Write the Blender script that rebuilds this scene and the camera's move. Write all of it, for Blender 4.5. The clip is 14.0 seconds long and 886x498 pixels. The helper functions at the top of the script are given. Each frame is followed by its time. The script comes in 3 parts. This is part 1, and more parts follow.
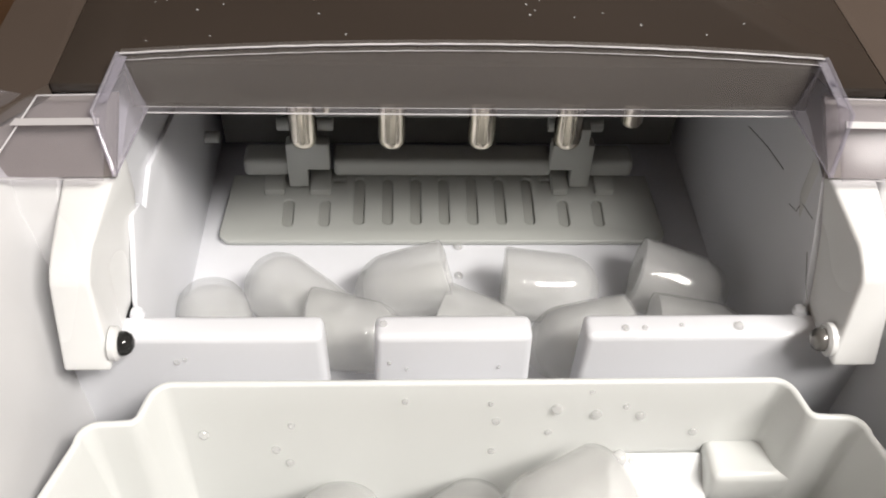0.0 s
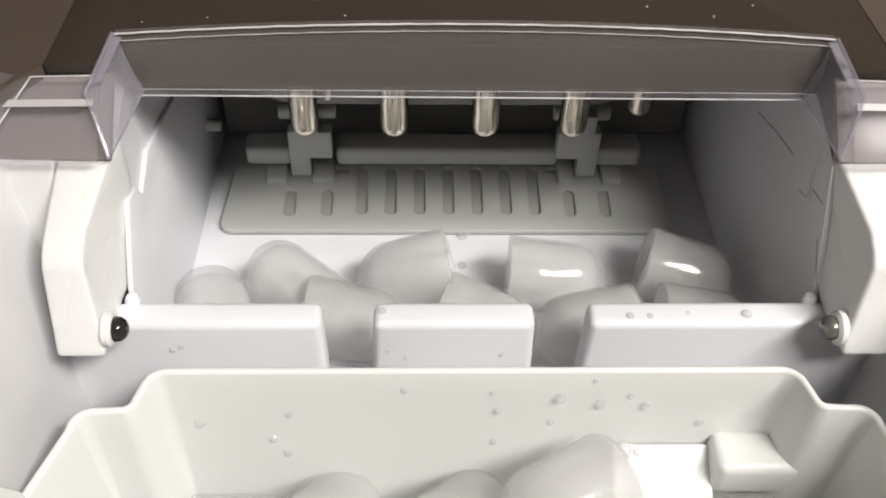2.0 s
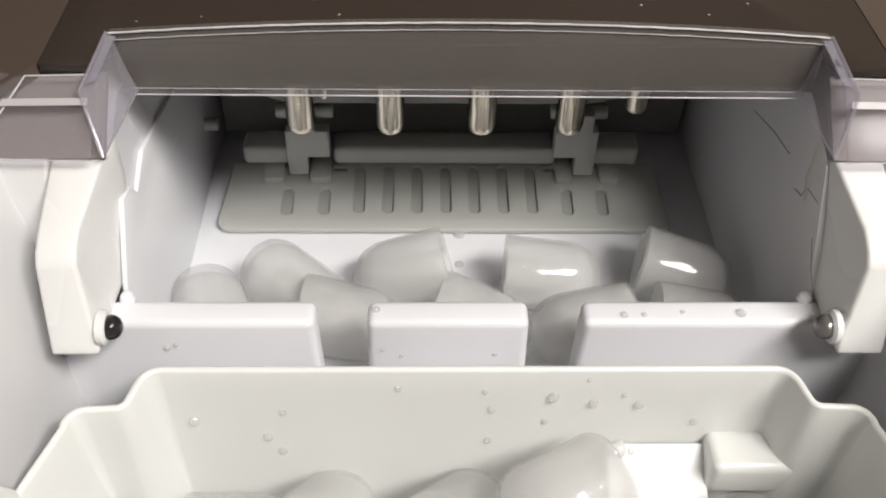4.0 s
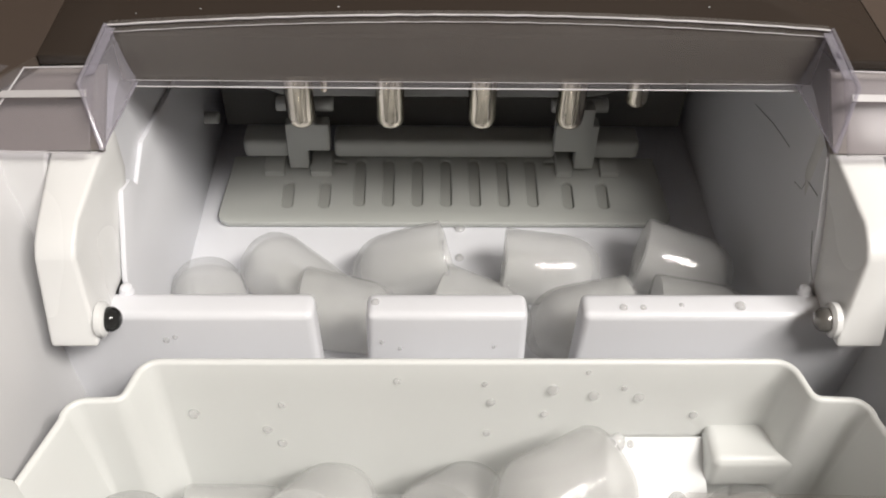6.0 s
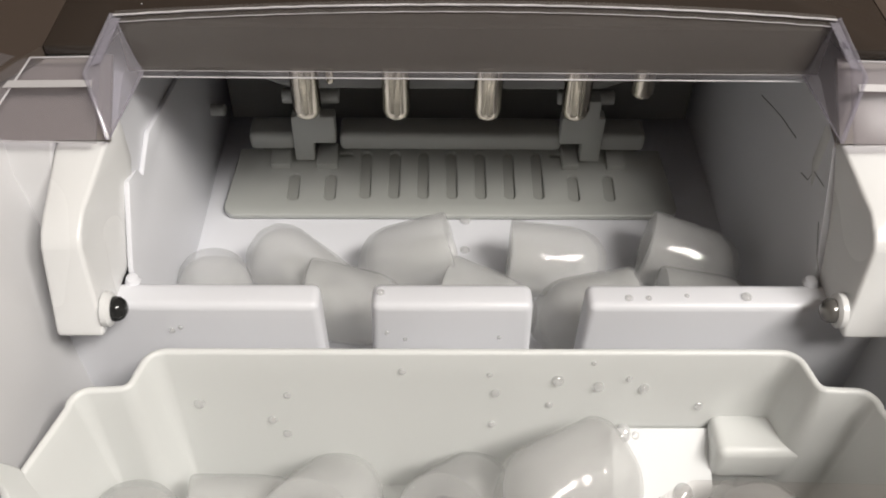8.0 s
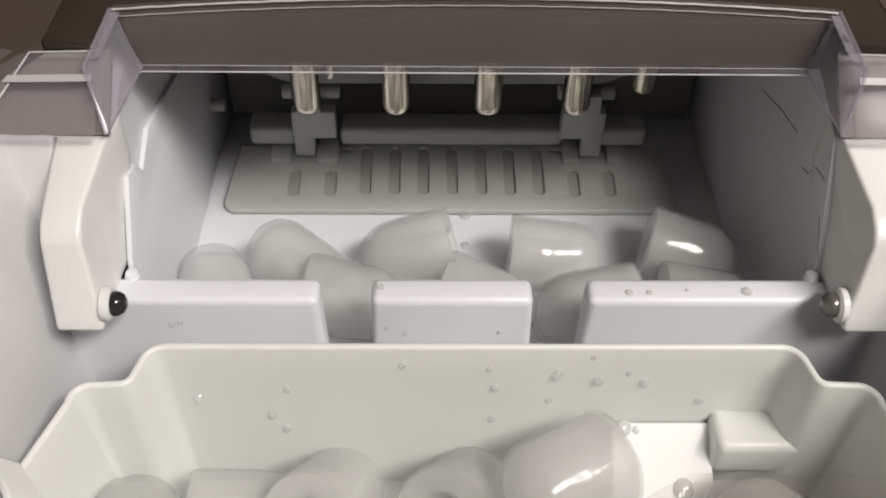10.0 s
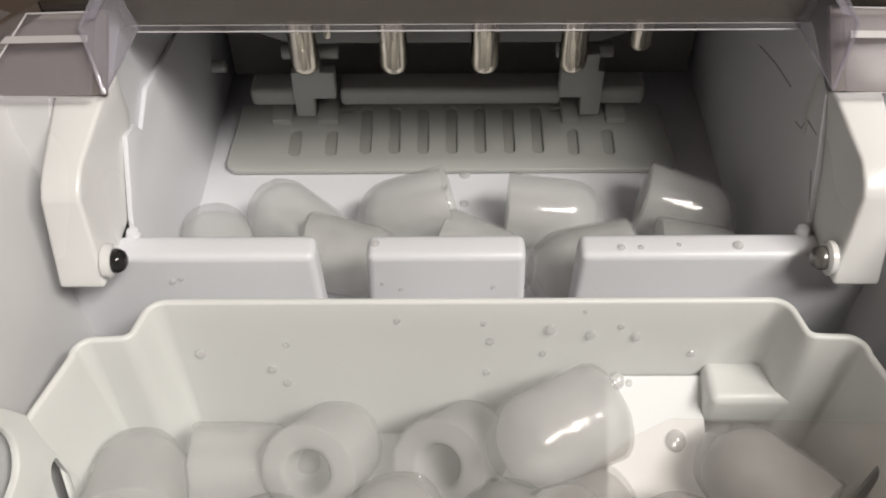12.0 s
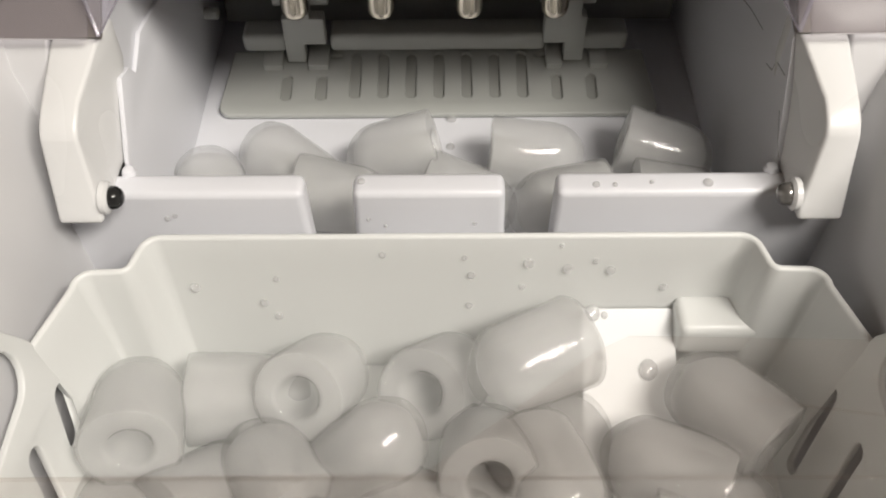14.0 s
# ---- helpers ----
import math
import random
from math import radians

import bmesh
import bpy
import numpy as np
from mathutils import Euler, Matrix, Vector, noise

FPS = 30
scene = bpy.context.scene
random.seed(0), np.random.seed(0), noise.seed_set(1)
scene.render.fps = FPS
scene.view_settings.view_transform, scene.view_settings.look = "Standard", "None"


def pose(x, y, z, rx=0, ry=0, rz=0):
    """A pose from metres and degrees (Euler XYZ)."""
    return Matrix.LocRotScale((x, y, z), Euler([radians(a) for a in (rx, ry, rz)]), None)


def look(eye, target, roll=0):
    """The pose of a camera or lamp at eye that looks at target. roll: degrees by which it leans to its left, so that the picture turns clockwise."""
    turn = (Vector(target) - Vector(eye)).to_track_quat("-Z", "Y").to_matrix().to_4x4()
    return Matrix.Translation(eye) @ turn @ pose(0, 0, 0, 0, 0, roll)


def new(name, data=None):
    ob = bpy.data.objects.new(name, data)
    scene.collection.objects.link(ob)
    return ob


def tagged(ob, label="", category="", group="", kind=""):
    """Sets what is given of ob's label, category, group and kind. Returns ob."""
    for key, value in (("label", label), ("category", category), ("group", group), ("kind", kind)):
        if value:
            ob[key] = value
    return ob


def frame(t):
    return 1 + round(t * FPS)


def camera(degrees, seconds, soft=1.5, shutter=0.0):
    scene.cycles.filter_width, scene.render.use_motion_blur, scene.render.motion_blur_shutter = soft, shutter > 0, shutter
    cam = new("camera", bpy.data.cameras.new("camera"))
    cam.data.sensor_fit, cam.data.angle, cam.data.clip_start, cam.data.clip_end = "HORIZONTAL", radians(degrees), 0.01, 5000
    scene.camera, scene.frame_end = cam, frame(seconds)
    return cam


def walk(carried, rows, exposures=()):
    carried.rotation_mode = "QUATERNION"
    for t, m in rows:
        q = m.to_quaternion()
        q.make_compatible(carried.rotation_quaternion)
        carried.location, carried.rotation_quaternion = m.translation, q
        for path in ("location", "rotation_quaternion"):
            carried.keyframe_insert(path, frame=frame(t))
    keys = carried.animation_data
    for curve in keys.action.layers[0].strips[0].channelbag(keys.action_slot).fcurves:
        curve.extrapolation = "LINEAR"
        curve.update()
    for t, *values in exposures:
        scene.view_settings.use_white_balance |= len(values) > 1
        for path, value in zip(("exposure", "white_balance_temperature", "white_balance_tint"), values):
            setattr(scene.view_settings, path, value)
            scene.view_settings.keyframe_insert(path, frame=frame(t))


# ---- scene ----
cam = camera(50.75, 14.0, 1.9)
PATH = [
    (0.0, pose(-0.0221, -0.1727, 0.2133, 44.78, -1.82, -1.91)),
    (0.5, pose(-0.0172, -0.1720, 0.2115, 44.70, -1.48, -1.72)),
    (1.0, pose(-0.0172, -0.1741, 0.2095, 44.79, -1.33, -1.55)),
    (1.5, pose(-0.0188, -0.1734, 0.2089, 44.74, -1.29, -1.32)),
    (2.0, pose(-0.0181, -0.1722, 0.2062, 44.86, -1.32, -1.25)),
    (2.5, pose(-0.0183, -0.1729, 0.2054, 44.78, -1.39, -1.15)),
    (3.0, pose(-0.0171, -0.1719, 0.2060, 44.83, -1.31, -1.10)),
    (5.5, pose(-0.0128, -0.1734, 0.2062, 44.69, -0.84, -0.74)),
    (6.0, pose(-0.0132, -0.1732, 0.2053, 44.60, -0.96, -0.75)),
    (6.5, pose(-0.0141, -0.1733, 0.2031, 44.65, -1.01, -0.70)),
    (7.0, pose(-0.0145, -0.1742, 0.2039, 44.54, -0.98, -0.67)),
    (7.5, pose(-0.0131, -0.1750, 0.2042, 44.48, -0.83, -0.56)),
    (8.0, pose(-0.0126, -0.1746, 0.2039, 44.43, -0.69, -0.40)),
    (10.5, pose(-0.0114, -0.1752, 0.2023, 44.14, -0.46, -0.29)),
    (11.0, pose(-0.0110, -0.1769, 0.2015, 43.80, -0.36, -0.11)),
    (11.5, pose(-0.0098, -0.1782, 0.2027, 43.23, -0.12, -0.12)),
    (12.0, pose(-0.0053, -0.1796, 0.2041, 42.15, 0.45, 0.08)),
    (12.5, pose(-0.0051, -0.1848, 0.2081, 41.28, 0.48, 0.03)),
    (13.0, pose(-0.0043, -0.1895, 0.2076, 40.75, 0.61, 0.20)),
    (13.5, pose(-0.0021, -0.1895, 0.2105, 39.71, 0.80, 0.38)),
    (14.0, pose(0.0003, -0.1923, 0.2096, 39.46, 0.54, 0.06)),
]
walk(cam, PATH, [(0.0, 0.18, 6500, 10), (3.0, 0.04, 6520, 10), (5.5, 0.01, 6530, 10), (6.5, -0.13, 6540, 10), (8.0, -0.2, 6545, 10), (10.5, -0.32, 6590, 10), (12.0, -0.34, 6620, 10), (14.0, -0.22, 6700, 10)])

# ---- light ----
world = bpy.data.worlds.new("room_air")
scene.world = world
world.use_nodes = True
world.node_tree.nodes["Background"].inputs["Color"].default_value = (0.9, 0.86, 0.82, 1)
world.node_tree.nodes["Background"].inputs["Strength"].default_value = 0.05

# one long ceiling panel, ahead of the machine and to its side
lamp_data = bpy.data.lights.new("ceiling_lamp_light", "AREA")
lamp_data.shape, lamp_data.size, lamp_data.size_y = "RECTANGLE", 1.00, 0.30
lamp_data.energy, lamp_data.color = 46.5, (1.0, 0.963, 0.906)
lamp = new("ceiling_lamp_light", lamp_data)
lamp.matrix_world = look((0.80, -0.71, 1.43), (0.35, 0.0, 0.0))
# added fill light, with no known lamp behind it
soft_data = bpy.data.lights.new("soft_fill_light", "AREA")
soft_data.shape, soft_data.size, soft_data.size_y = "RECTANGLE", 1.6, 1.2
soft_data.energy, soft_data.color = 0.4, (1.0, 0.955, 0.92)
soft = new("soft_fill_light", soft_data)
soft.matrix_world = look((0.35, -0.95, 1.48), (0.3, -0.7, 0.0))


# ---- materials ----
def plastic(name, colour, rough=0.3, spread=0.025, scale=22.0, bump=0.0, fine=900.0, metal=0.0, coat=0.0):
    """Opaque moulded surface: colour that drifts a little, uneven gloss and a fine relief."""
    m = bpy.data.materials.new(name)
    m.use_nodes = True
    n, l = m.node_tree.nodes, m.node_tree.links
    b = n["Principled BSDF"]
    tc = n.new("ShaderNodeTexCoord")
    big = n.new("ShaderNodeTexNoise")
    big.inputs["Scale"].default_value, big.inputs["Detail"].default_value = scale, 1
    l.new(tc.outputs["Object"], big.inputs["Vector"])
    ramp = n.new("ShaderNodeMapRange")
    ramp.inputs["To Min"].default_value, ramp.inputs["To Max"].default_value = 1 - spread, 1 + spread
    l.new(big.outputs["Fac"], ramp.inputs["Value"])
    mul = n.new("ShaderNodeVectorMath")
    mul.operation = "SCALE"
    mul.inputs[0].default_value = colour
    l.new(ramp.outputs["Result"], mul.inputs["Scale"])
    l.new(mul.outputs["Vector"], b.inputs["Base Color"])
    small = n.new("ShaderNodeTexNoise")
    small.inputs["Scale"].default_value, small.inputs["Detail"].default_value = fine, 3
    l.new(tc.outputs["Object"], small.inputs["Vector"])
    rr = n.new("ShaderNodeMapRange")
    rr.inputs["To Min"].default_value, rr.inputs["To Max"].default_value = rough * 0.88, rough * 1.15
    l.new(big.outputs["Fac"], rr.inputs["Value"])
    l.new(rr.outputs["Result"], b.inputs["Roughness"])
    if bump:
        bp = n.new("ShaderNodeBump")
        bp.inputs["Strength"].default_value, bp.inputs["Distance"].default_value = bump, 0.0005
        l.new(small.outputs["Fac"], bp.inputs["Height"])
        l.new(bp.outputs["Normal"], b.inputs["Normal"])
    b.inputs["Metallic"].default_value = metal
    b.inputs["Coat Weight"].default_value = coat
    return m


def clear(name, colour, rough, ior, weight=1.0, wave=0.0, scale=200.0):
    """See-through surface: clear plastic, water, ice."""
    m = bpy.data.materials.new(name)
    m.use_nodes = True
    n, l = m.node_tree.nodes, m.node_tree.links
    b = n["Principled BSDF"]
    b.inputs["Base Color"].default_value = (*colour, 1)
    b.inputs["IOR"].default_value = ior
    b.inputs["Transmission Weight"].default_value = weight
    tc, nz = n.new("ShaderNodeTexCoord"), n.new("ShaderNodeTexNoise")
    nz.inputs["Scale"].default_value, nz.inputs["Detail"].default_value = scale, 0
    l.new(tc.outputs["Object"], nz.inputs["Vector"])
    rr = n.new("ShaderNodeMapRange")
    rr.inputs["To Min"].default_value, rr.inputs["To Max"].default_value = rough * 0.9, rough * 1.15
    l.new(nz.outputs["Fac"], rr.inputs["Value"])
    l.new(rr.outputs["Result"], b.inputs["Roughness"])
    if wave:
        bp = n.new("ShaderNodeBump")
        bp.inputs["Strength"].default_value, bp.inputs["Distance"].default_value = wave, 0.001
        l.new(nz.outputs["Fac"], bp.inputs["Height"])
        l.new(bp.outputs["Normal"], b.inputs["Normal"])
    return m


WHITE = plastic("white_housing_plastic", (0.745, 0.75, 0.79), 0.36)
# warm copy of WHITE, darkened to hold down the light on the sides
HOUSING_DIMMED = plastic("dimmed_warm_white_plastic", (0.63, 0.627, 0.64), 0.36)
ARM = plastic("white_arm_plastic", (0.78, 0.78, 0.78), 0.26)
BASKET = plastic("pale_grey_basket_plastic", (0.745, 0.755, 0.745), 0.38)
# a whitish part; the chamber's shade is put into this grey
SHOVEL = plastic("shade_darkened_shovel_plastic", (0.45, 0.46, 0.44), 0.38)
# grey for the shade seen through the shovel's slots
SLOT_SHADE = plastic("slot_shade_grey", (0.36, 0.365, 0.345), 0.45)
INLAY = plastic("glossy_white_inlay", (0.84, 0.85, 0.86), 0.12)
TRAY = plastic("dark_grey_tray_plastic", (0.19, 0.19, 0.18), 0.2)
# grey that stands for the shade at the back of the chamber
REAR_SHADE = plastic("rear_shade_grey", (0.27, 0.27, 0.26), 0.4)
COVER = plastic("grey_cover_plastic", (0.155, 0.143, 0.136), 0.38)
PANEL = plastic("dark_brown_lid_panel", (0.038, 0.030, 0.025), 0.20, 0.10, 18.0)
BAND = plastic("brown_side_band", (0.085, 0.066, 0.055), 0.35, 0.08, 25.0)
STEEL = plastic("bright_steel", (0.70, 0.645, 0.55), 0.08, 0.12, 220.0, 0.0, 500.0, 1.0)
BOLT = plastic("grey_bolt_metal", (0.24, 0.23, 0.22), 0.22, 0.1, 40.0, 0.0, 900.0, 0.6)
SEAM = plastic("dark_seam", (0.32, 0.32, 0.33), 0.6)
DARK = plastic("black_bolt", (0.02, 0.02, 0.02), 0.12)
WOOD = plastic("brown_counter", (0.10, 0.055, 0.03), 0.4, 0.3, 9.0)
PAINT = plastic("cream_room_paint", (0.62, 0.57, 0.50), 0.7, 0.05, 3.0)
CEIL = plastic("white_ceiling_paint", (0.78, 0.76, 0.73), 0.8, 0.04, 3.0)


def thin_clear(name, colour, gloss_rough, ior=1.46, haze=0.0, mist=(0.5, 0.5, 0.5), graze=0.75):
    """Thin clear sheet or drop: light passes straight on, and the surface shines."""
    m = bpy.data.materials.new(name)
    m.use_nodes = True
    n, l = m.node_tree.nodes, m.node_tree.links
    n.remove(n["Principled BSDF"])
    go, st, fr, mx = n.new("ShaderNodeBsdfGlossy"), n.new("ShaderNodeBsdfTransparent"), n.new("ShaderNodeLayerWeight"), n.new("ShaderNodeMixShader")
    st.inputs["Color"].default_value = (*colour, 1)
    go.inputs["Roughness"].default_value = gloss_rough
    fr.inputs["Blend"].default_value = 0.5
    pw, sc = n.new("ShaderNodeMath"), n.new("ShaderNodeMapRange")
    pw.operation, pw.inputs[1].default_value = "POWER", 4.0
    sc.inputs["To Min"].default_value, sc.inputs["To Max"].default_value = (ior - 1) ** 2 / (ior + 1) ** 2, graze
    l.new(fr.outputs["Facing"], pw.inputs[0])
    l.new(pw.outputs["Value"], sc.inputs["Value"])
    l.new(sc.outputs["Result"], mx.inputs["Fac"])
    l.new(st.outputs["BSDF"], mx.inputs[1])
    l.new(go.outputs["BSDF"], mx.inputs[2])
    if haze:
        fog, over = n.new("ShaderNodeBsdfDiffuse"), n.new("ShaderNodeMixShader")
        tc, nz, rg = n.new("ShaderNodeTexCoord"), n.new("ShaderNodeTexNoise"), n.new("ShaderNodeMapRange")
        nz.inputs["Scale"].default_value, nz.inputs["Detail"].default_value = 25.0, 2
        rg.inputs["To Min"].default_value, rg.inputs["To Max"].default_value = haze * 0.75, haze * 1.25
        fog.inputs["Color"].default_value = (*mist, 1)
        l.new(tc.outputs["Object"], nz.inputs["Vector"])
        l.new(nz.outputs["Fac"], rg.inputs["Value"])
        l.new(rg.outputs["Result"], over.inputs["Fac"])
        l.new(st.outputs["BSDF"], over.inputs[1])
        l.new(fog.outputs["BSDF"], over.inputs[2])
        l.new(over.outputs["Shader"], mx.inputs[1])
    l.new(mx.outputs["Shader"], n["Material Output"].inputs["Surface"])
    return m


def frosted(name, milk_low, milk_high, open_share, film_low, film_high):
    """Ice: a rough see-through body with milky streaks, lit through, under a wet film."""
    m = clear(name, (0.96, 0.97, 0.97), 0.34, 1.31, 0.92, 0.0, 60.0)
    n, l = m.node_tree.nodes, m.node_tree.links
    b = n["Principled BSDF"]
    b.inputs["Coat Weight"].default_value, b.inputs["Coat Roughness"].default_value, b.inputs["Coat IOR"].default_value = 1.0, 0.07, 1.50
    tc, cloud, rng = n.new("ShaderNodeTexCoord"), n.new("ShaderNodeTexNoise"), n.new("ShaderNodeMapRange")
    cloud.inputs["Scale"].default_value, cloud.inputs["Detail"].default_value = 60.0, 1
    rng.inputs["From Min"].default_value, rng.inputs["From Max"].default_value = 0.2, 0.8
    rng.inputs["To Min"].default_value, rng.inputs["To Max"].default_value = milk_low, milk_high
    l.new(tc.outputs["Object"], cloud.inputs["Vector"])
    l.new(cloud.outputs["Fac"], rng.inputs["Value"])
    milk, glow, both, mx = n.new("ShaderNodeBsdfTranslucent"), n.new("ShaderNodeBsdfDiffuse"), n.new("ShaderNodeMixShader"), n.new("ShaderNodeMixShader")
    milk.inputs["Color"].default_value = glow.inputs["Color"].default_value = (0.965, 0.967, 0.962, 1)
    both.inputs["Fac"].default_value = 0.5
    l.new(milk.outputs["BSDF"], both.inputs[1])
    l.new(glow.outputs["BSDF"], both.inputs[2])
    l.new(rng.outputs["Result"], mx.inputs["Fac"])
    l.new(b.outputs["BSDF"], mx.inputs[1])
    l.new(both.outputs["Shader"], mx.inputs[2])
    thru, last = n.new("ShaderNodeBsdfTransparent"), n.new("ShaderNodeMixShader")
    last.inputs["Fac"].default_value = open_share
    l.new(mx.outputs["Shader"], last.inputs[1])
    l.new(thru.outputs["BSDF"], last.inputs[2])
    film, wet, lw, amount = n.new("ShaderNodeBsdfGlossy"), n.new("ShaderNodeMixShader"), n.new("ShaderNodeLayerWeight"), n.new("ShaderNodeMapRange")
    ripple, bump = n.new("ShaderNodeTexNoise"), n.new("ShaderNodeBump")
    ripple.inputs["Scale"].default_value, ripple.inputs["Detail"].default_value = 240.0, 2
    bump.inputs["Strength"].default_value, bump.inputs["Distance"].default_value = 0.55, 0.0005
    film.inputs["Roughness"].default_value = 0.05
    lw.inputs["Blend"].default_value = 0.25
    amount.inputs["To Min"].default_value, amount.inputs["To Max"].default_value = film_low, film_high
    l.new(tc.outputs["Object"], ripple.inputs["Vector"])
    l.new(ripple.outputs["Fac"], bump.inputs["Height"])
    l.new(bump.outputs["Normal"], film.inputs["Normal"])
    l.new(lw.outputs["Fresnel"], amount.inputs["Value"])
    l.new(amount.outputs["Result"], wet.inputs["Fac"])
    l.new(last.outputs["Shader"], wet.inputs[1])
    l.new(film.outputs["BSDF"], wet.inputs[2])
    l.new(wet.outputs["Shader"], n["Material Output"].inputs["Surface"])
    return m


CLEAR = thin_clear("clear_shield_plastic", (0.93, 0.92, 0.94), 0.26, 1.25, 0.10, (0.56, 0.53, 0.55), 0.5)
MISTED = thin_clear("misted_clear_plastic", (0.93, 0.92, 0.95), 0.12, 1.4, 0.20, (0.52, 0.50, 0.54), 0.5)
# clear sheet with a dark grey haze mixed into it
GREYED = thin_clear("greyed_shield_plastic", (0.90, 0.88, 0.87), 0.14, 1.5, 0.55, (0.155, 0.14, 0.132), 0.35)
# faint warm haze mixed in for the room's reflection on the cover
PANE = thin_clear("clear_cover_plastic", (0.994, 0.986, 0.980), 0.10, 1.25, 0.018, (0.80, 0.72, 0.67))
# white haze lightens the drops in place of the light they gather
WATER = thin_clear("water", (1.0, 1.0, 1.0), 0.04, 2.3, 0.26, (1.0, 1.0, 1.0), 0.22)
# opaque pale colour for the light caught in clear edges
EDGE_GLEAM = plastic("painted_edge_gleam", (0.58, 0.56, 0.58), 0.10, 0.4, 130.0)
WING = plastic("smoky_brown_shoulder", (0.24, 0.215, 0.20), 0.6)
LILAC = thin_clear("thick_clear_edge", (0.86, 0.85, 0.89), 0.10, 1.5, 0.25, (0.50, 0.48, 0.54))
RIDGE = plastic("frosted_white_ridge", (0.46, 0.44, 0.45), 0.45)
SHELL = frosted("clear_ice", 0.70, 0.95, 0.77, 0.032, 0.15)
CORE = frosted("cloudy_ice", 0.85, 1.0, 0.54, 0.0, 0.02)


# ---- building helpers ----
def part(name, bm, material, parent=None, label="", smooth=True):
    """Links a bmesh or a mesh as one object, under a thing or a part when one is given."""
    if isinstance(bm, bmesh.types.BMesh):
        me = bpy.data.meshes.new(name)
        bmesh.ops.recalc_face_normals(bm, faces=bm.faces)
        bm.to_mesh(me)
        bm.free()
    else:
        me = bm
    if material and not me.materials:
        me.materials.append(material)
    if smooth:
        me.shade_smooth()
        me.set_sharp_from_angle(angle=radians(38))
    ob = new(name, me)
    if parent:
        ob.parent = parent
    if label:
        tagged(ob, label)
    return ob


def bevelled(bm, width, segments=3, angle=30):
    """Rounds the sharp edges of a bmesh."""
    edges = [e for e in bm.edges if len(e.link_faces) == 2 and e.calc_face_angle(0) > radians(angle)]
    bmesh.ops.bevel(bm, geom=edges, offset=width, segments=segments, profile=0.5, affect="EDGES", clamp_overlap=True)
    return bm


def box(x0, x1, y0, y1, z0, z1, round_by=0.0, segments=3):
    bm = bmesh.new()
    bmesh.ops.create_cube(bm, size=1)
    for v in bm.verts:
        v.co = Vector((x0 + (v.co.x + 0.5) * (x1 - x0), y0 + (v.co.y + 0.5) * (y1 - y0), z0 + (v.co.z + 0.5) * (z1 - z0)))
    if round_by:
        bevelled(bm, round_by, segments)
    return bm


def prism(points, depth, m, round_by=0.0, segments=3):
    """A flat outline (u, v), made depth thick along its normal and set in place by the matrix m."""
    bm = bmesh.new()
    low = [bm.verts.new((u, v, 0)) for u, v in points]
    high = [bm.verts.new((u, v, depth)) for u, v in points]
    k = len(points)
    bm.faces.new(low[::-1])
    bm.faces.new(high)
    for i in range(k):
        bm.faces.new((low[i], low[(i + 1) % k], high[(i + 1) % k], high[i]))
    bmesh.ops.recalc_face_normals(bm, faces=bm.faces)
    if round_by:
        bevelled(bm, round_by, segments)
    bm.transform(m)
    return bm


def stadium(u, v, ru, rv, lean=0.0, steps=10):
    """A slot outline: round-ended, half sizes ru and rv, turned by lean degrees."""
    r, pts = min(ru, rv), []
    for i in range(steps * 2):
        a = 2 * math.pi * (i + 0.5) / (steps * 2)
        p = Vector((math.cos(a) * r + math.copysign(ru - r, math.cos(a)), math.sin(a) * r + math.copysign(rv - r, math.sin(a))))
        p.rotate(Matrix.Rotation(radians(lean), 2))
        pts.append((u + p.x, v + p.y))
    return pts


def plate(outline, holes, depth, m, round_by=0.0):
    """A plate with openings through it: a filled flat outline turned into a mesh."""
    cu = bpy.data.curves.new("plate_outline", "CURVE")
    cu.dimensions, cu.fill_mode, cu.extrude, cu.bevel_depth, cu.bevel_resolution = "2D", "BOTH", depth / 2 - round_by, round_by, 2
    for loop in (outline, *holes):
        s = cu.splines.new("POLY")
        s.points.add(len(loop) - 1)
        for p, (u, v) in zip(s.points, loop):
            p.co = (u, v, 0, 1)
        s.use_cyclic_u = True
    ob = new("plate_outline", cu)
    bpy.context.view_layer.update()
    me = bpy.data.meshes.new_from_object(ob.evaluated_get(bpy.context.evaluated_depsgraph_get()))
    bpy.data.objects.remove(ob)
    bm = bmesh.new()
    bm.from_mesh(me)
    bmesh.ops.remove_doubles(bm, verts=bm.verts, dist=0.00002)
    bmesh.ops.recalc_face_normals(bm, faces=bm.faces)
    bm.to_mesh(me)
    bm.free()
    me.transform(m)
    return me


def revolved(profile, steps=28, m=Matrix()):
    """A turned body about z from (radius, height) pairs."""
    bm = bmesh.new()
    rings = []
    for r, z in profile:
        if r < 1e-6:
            rings.append([bm.verts.new((0, 0, z))])
        else:
            rings.append([bm.verts.new((r * math.cos(2 * math.pi * i / steps), r * math.sin(2 * math.pi * i / steps), z)) for i in range(steps)])
    for a, b in zip(rings, rings[1:]):
        for i in range(steps):
            j = (i + 1) % steps
            if len(a) == 1 and len(b) > 1:
                bm.faces.new((a[0], b[j], b[i]))
            elif len(b) == 1 and len(a) > 1:
                bm.faces.new((a[i], a[j], b[0]))
            elif len(a) > 1:
                bm.faces.new((a[i], a[j], b[j], b[i]))
    bm.transform(m)
    return bm


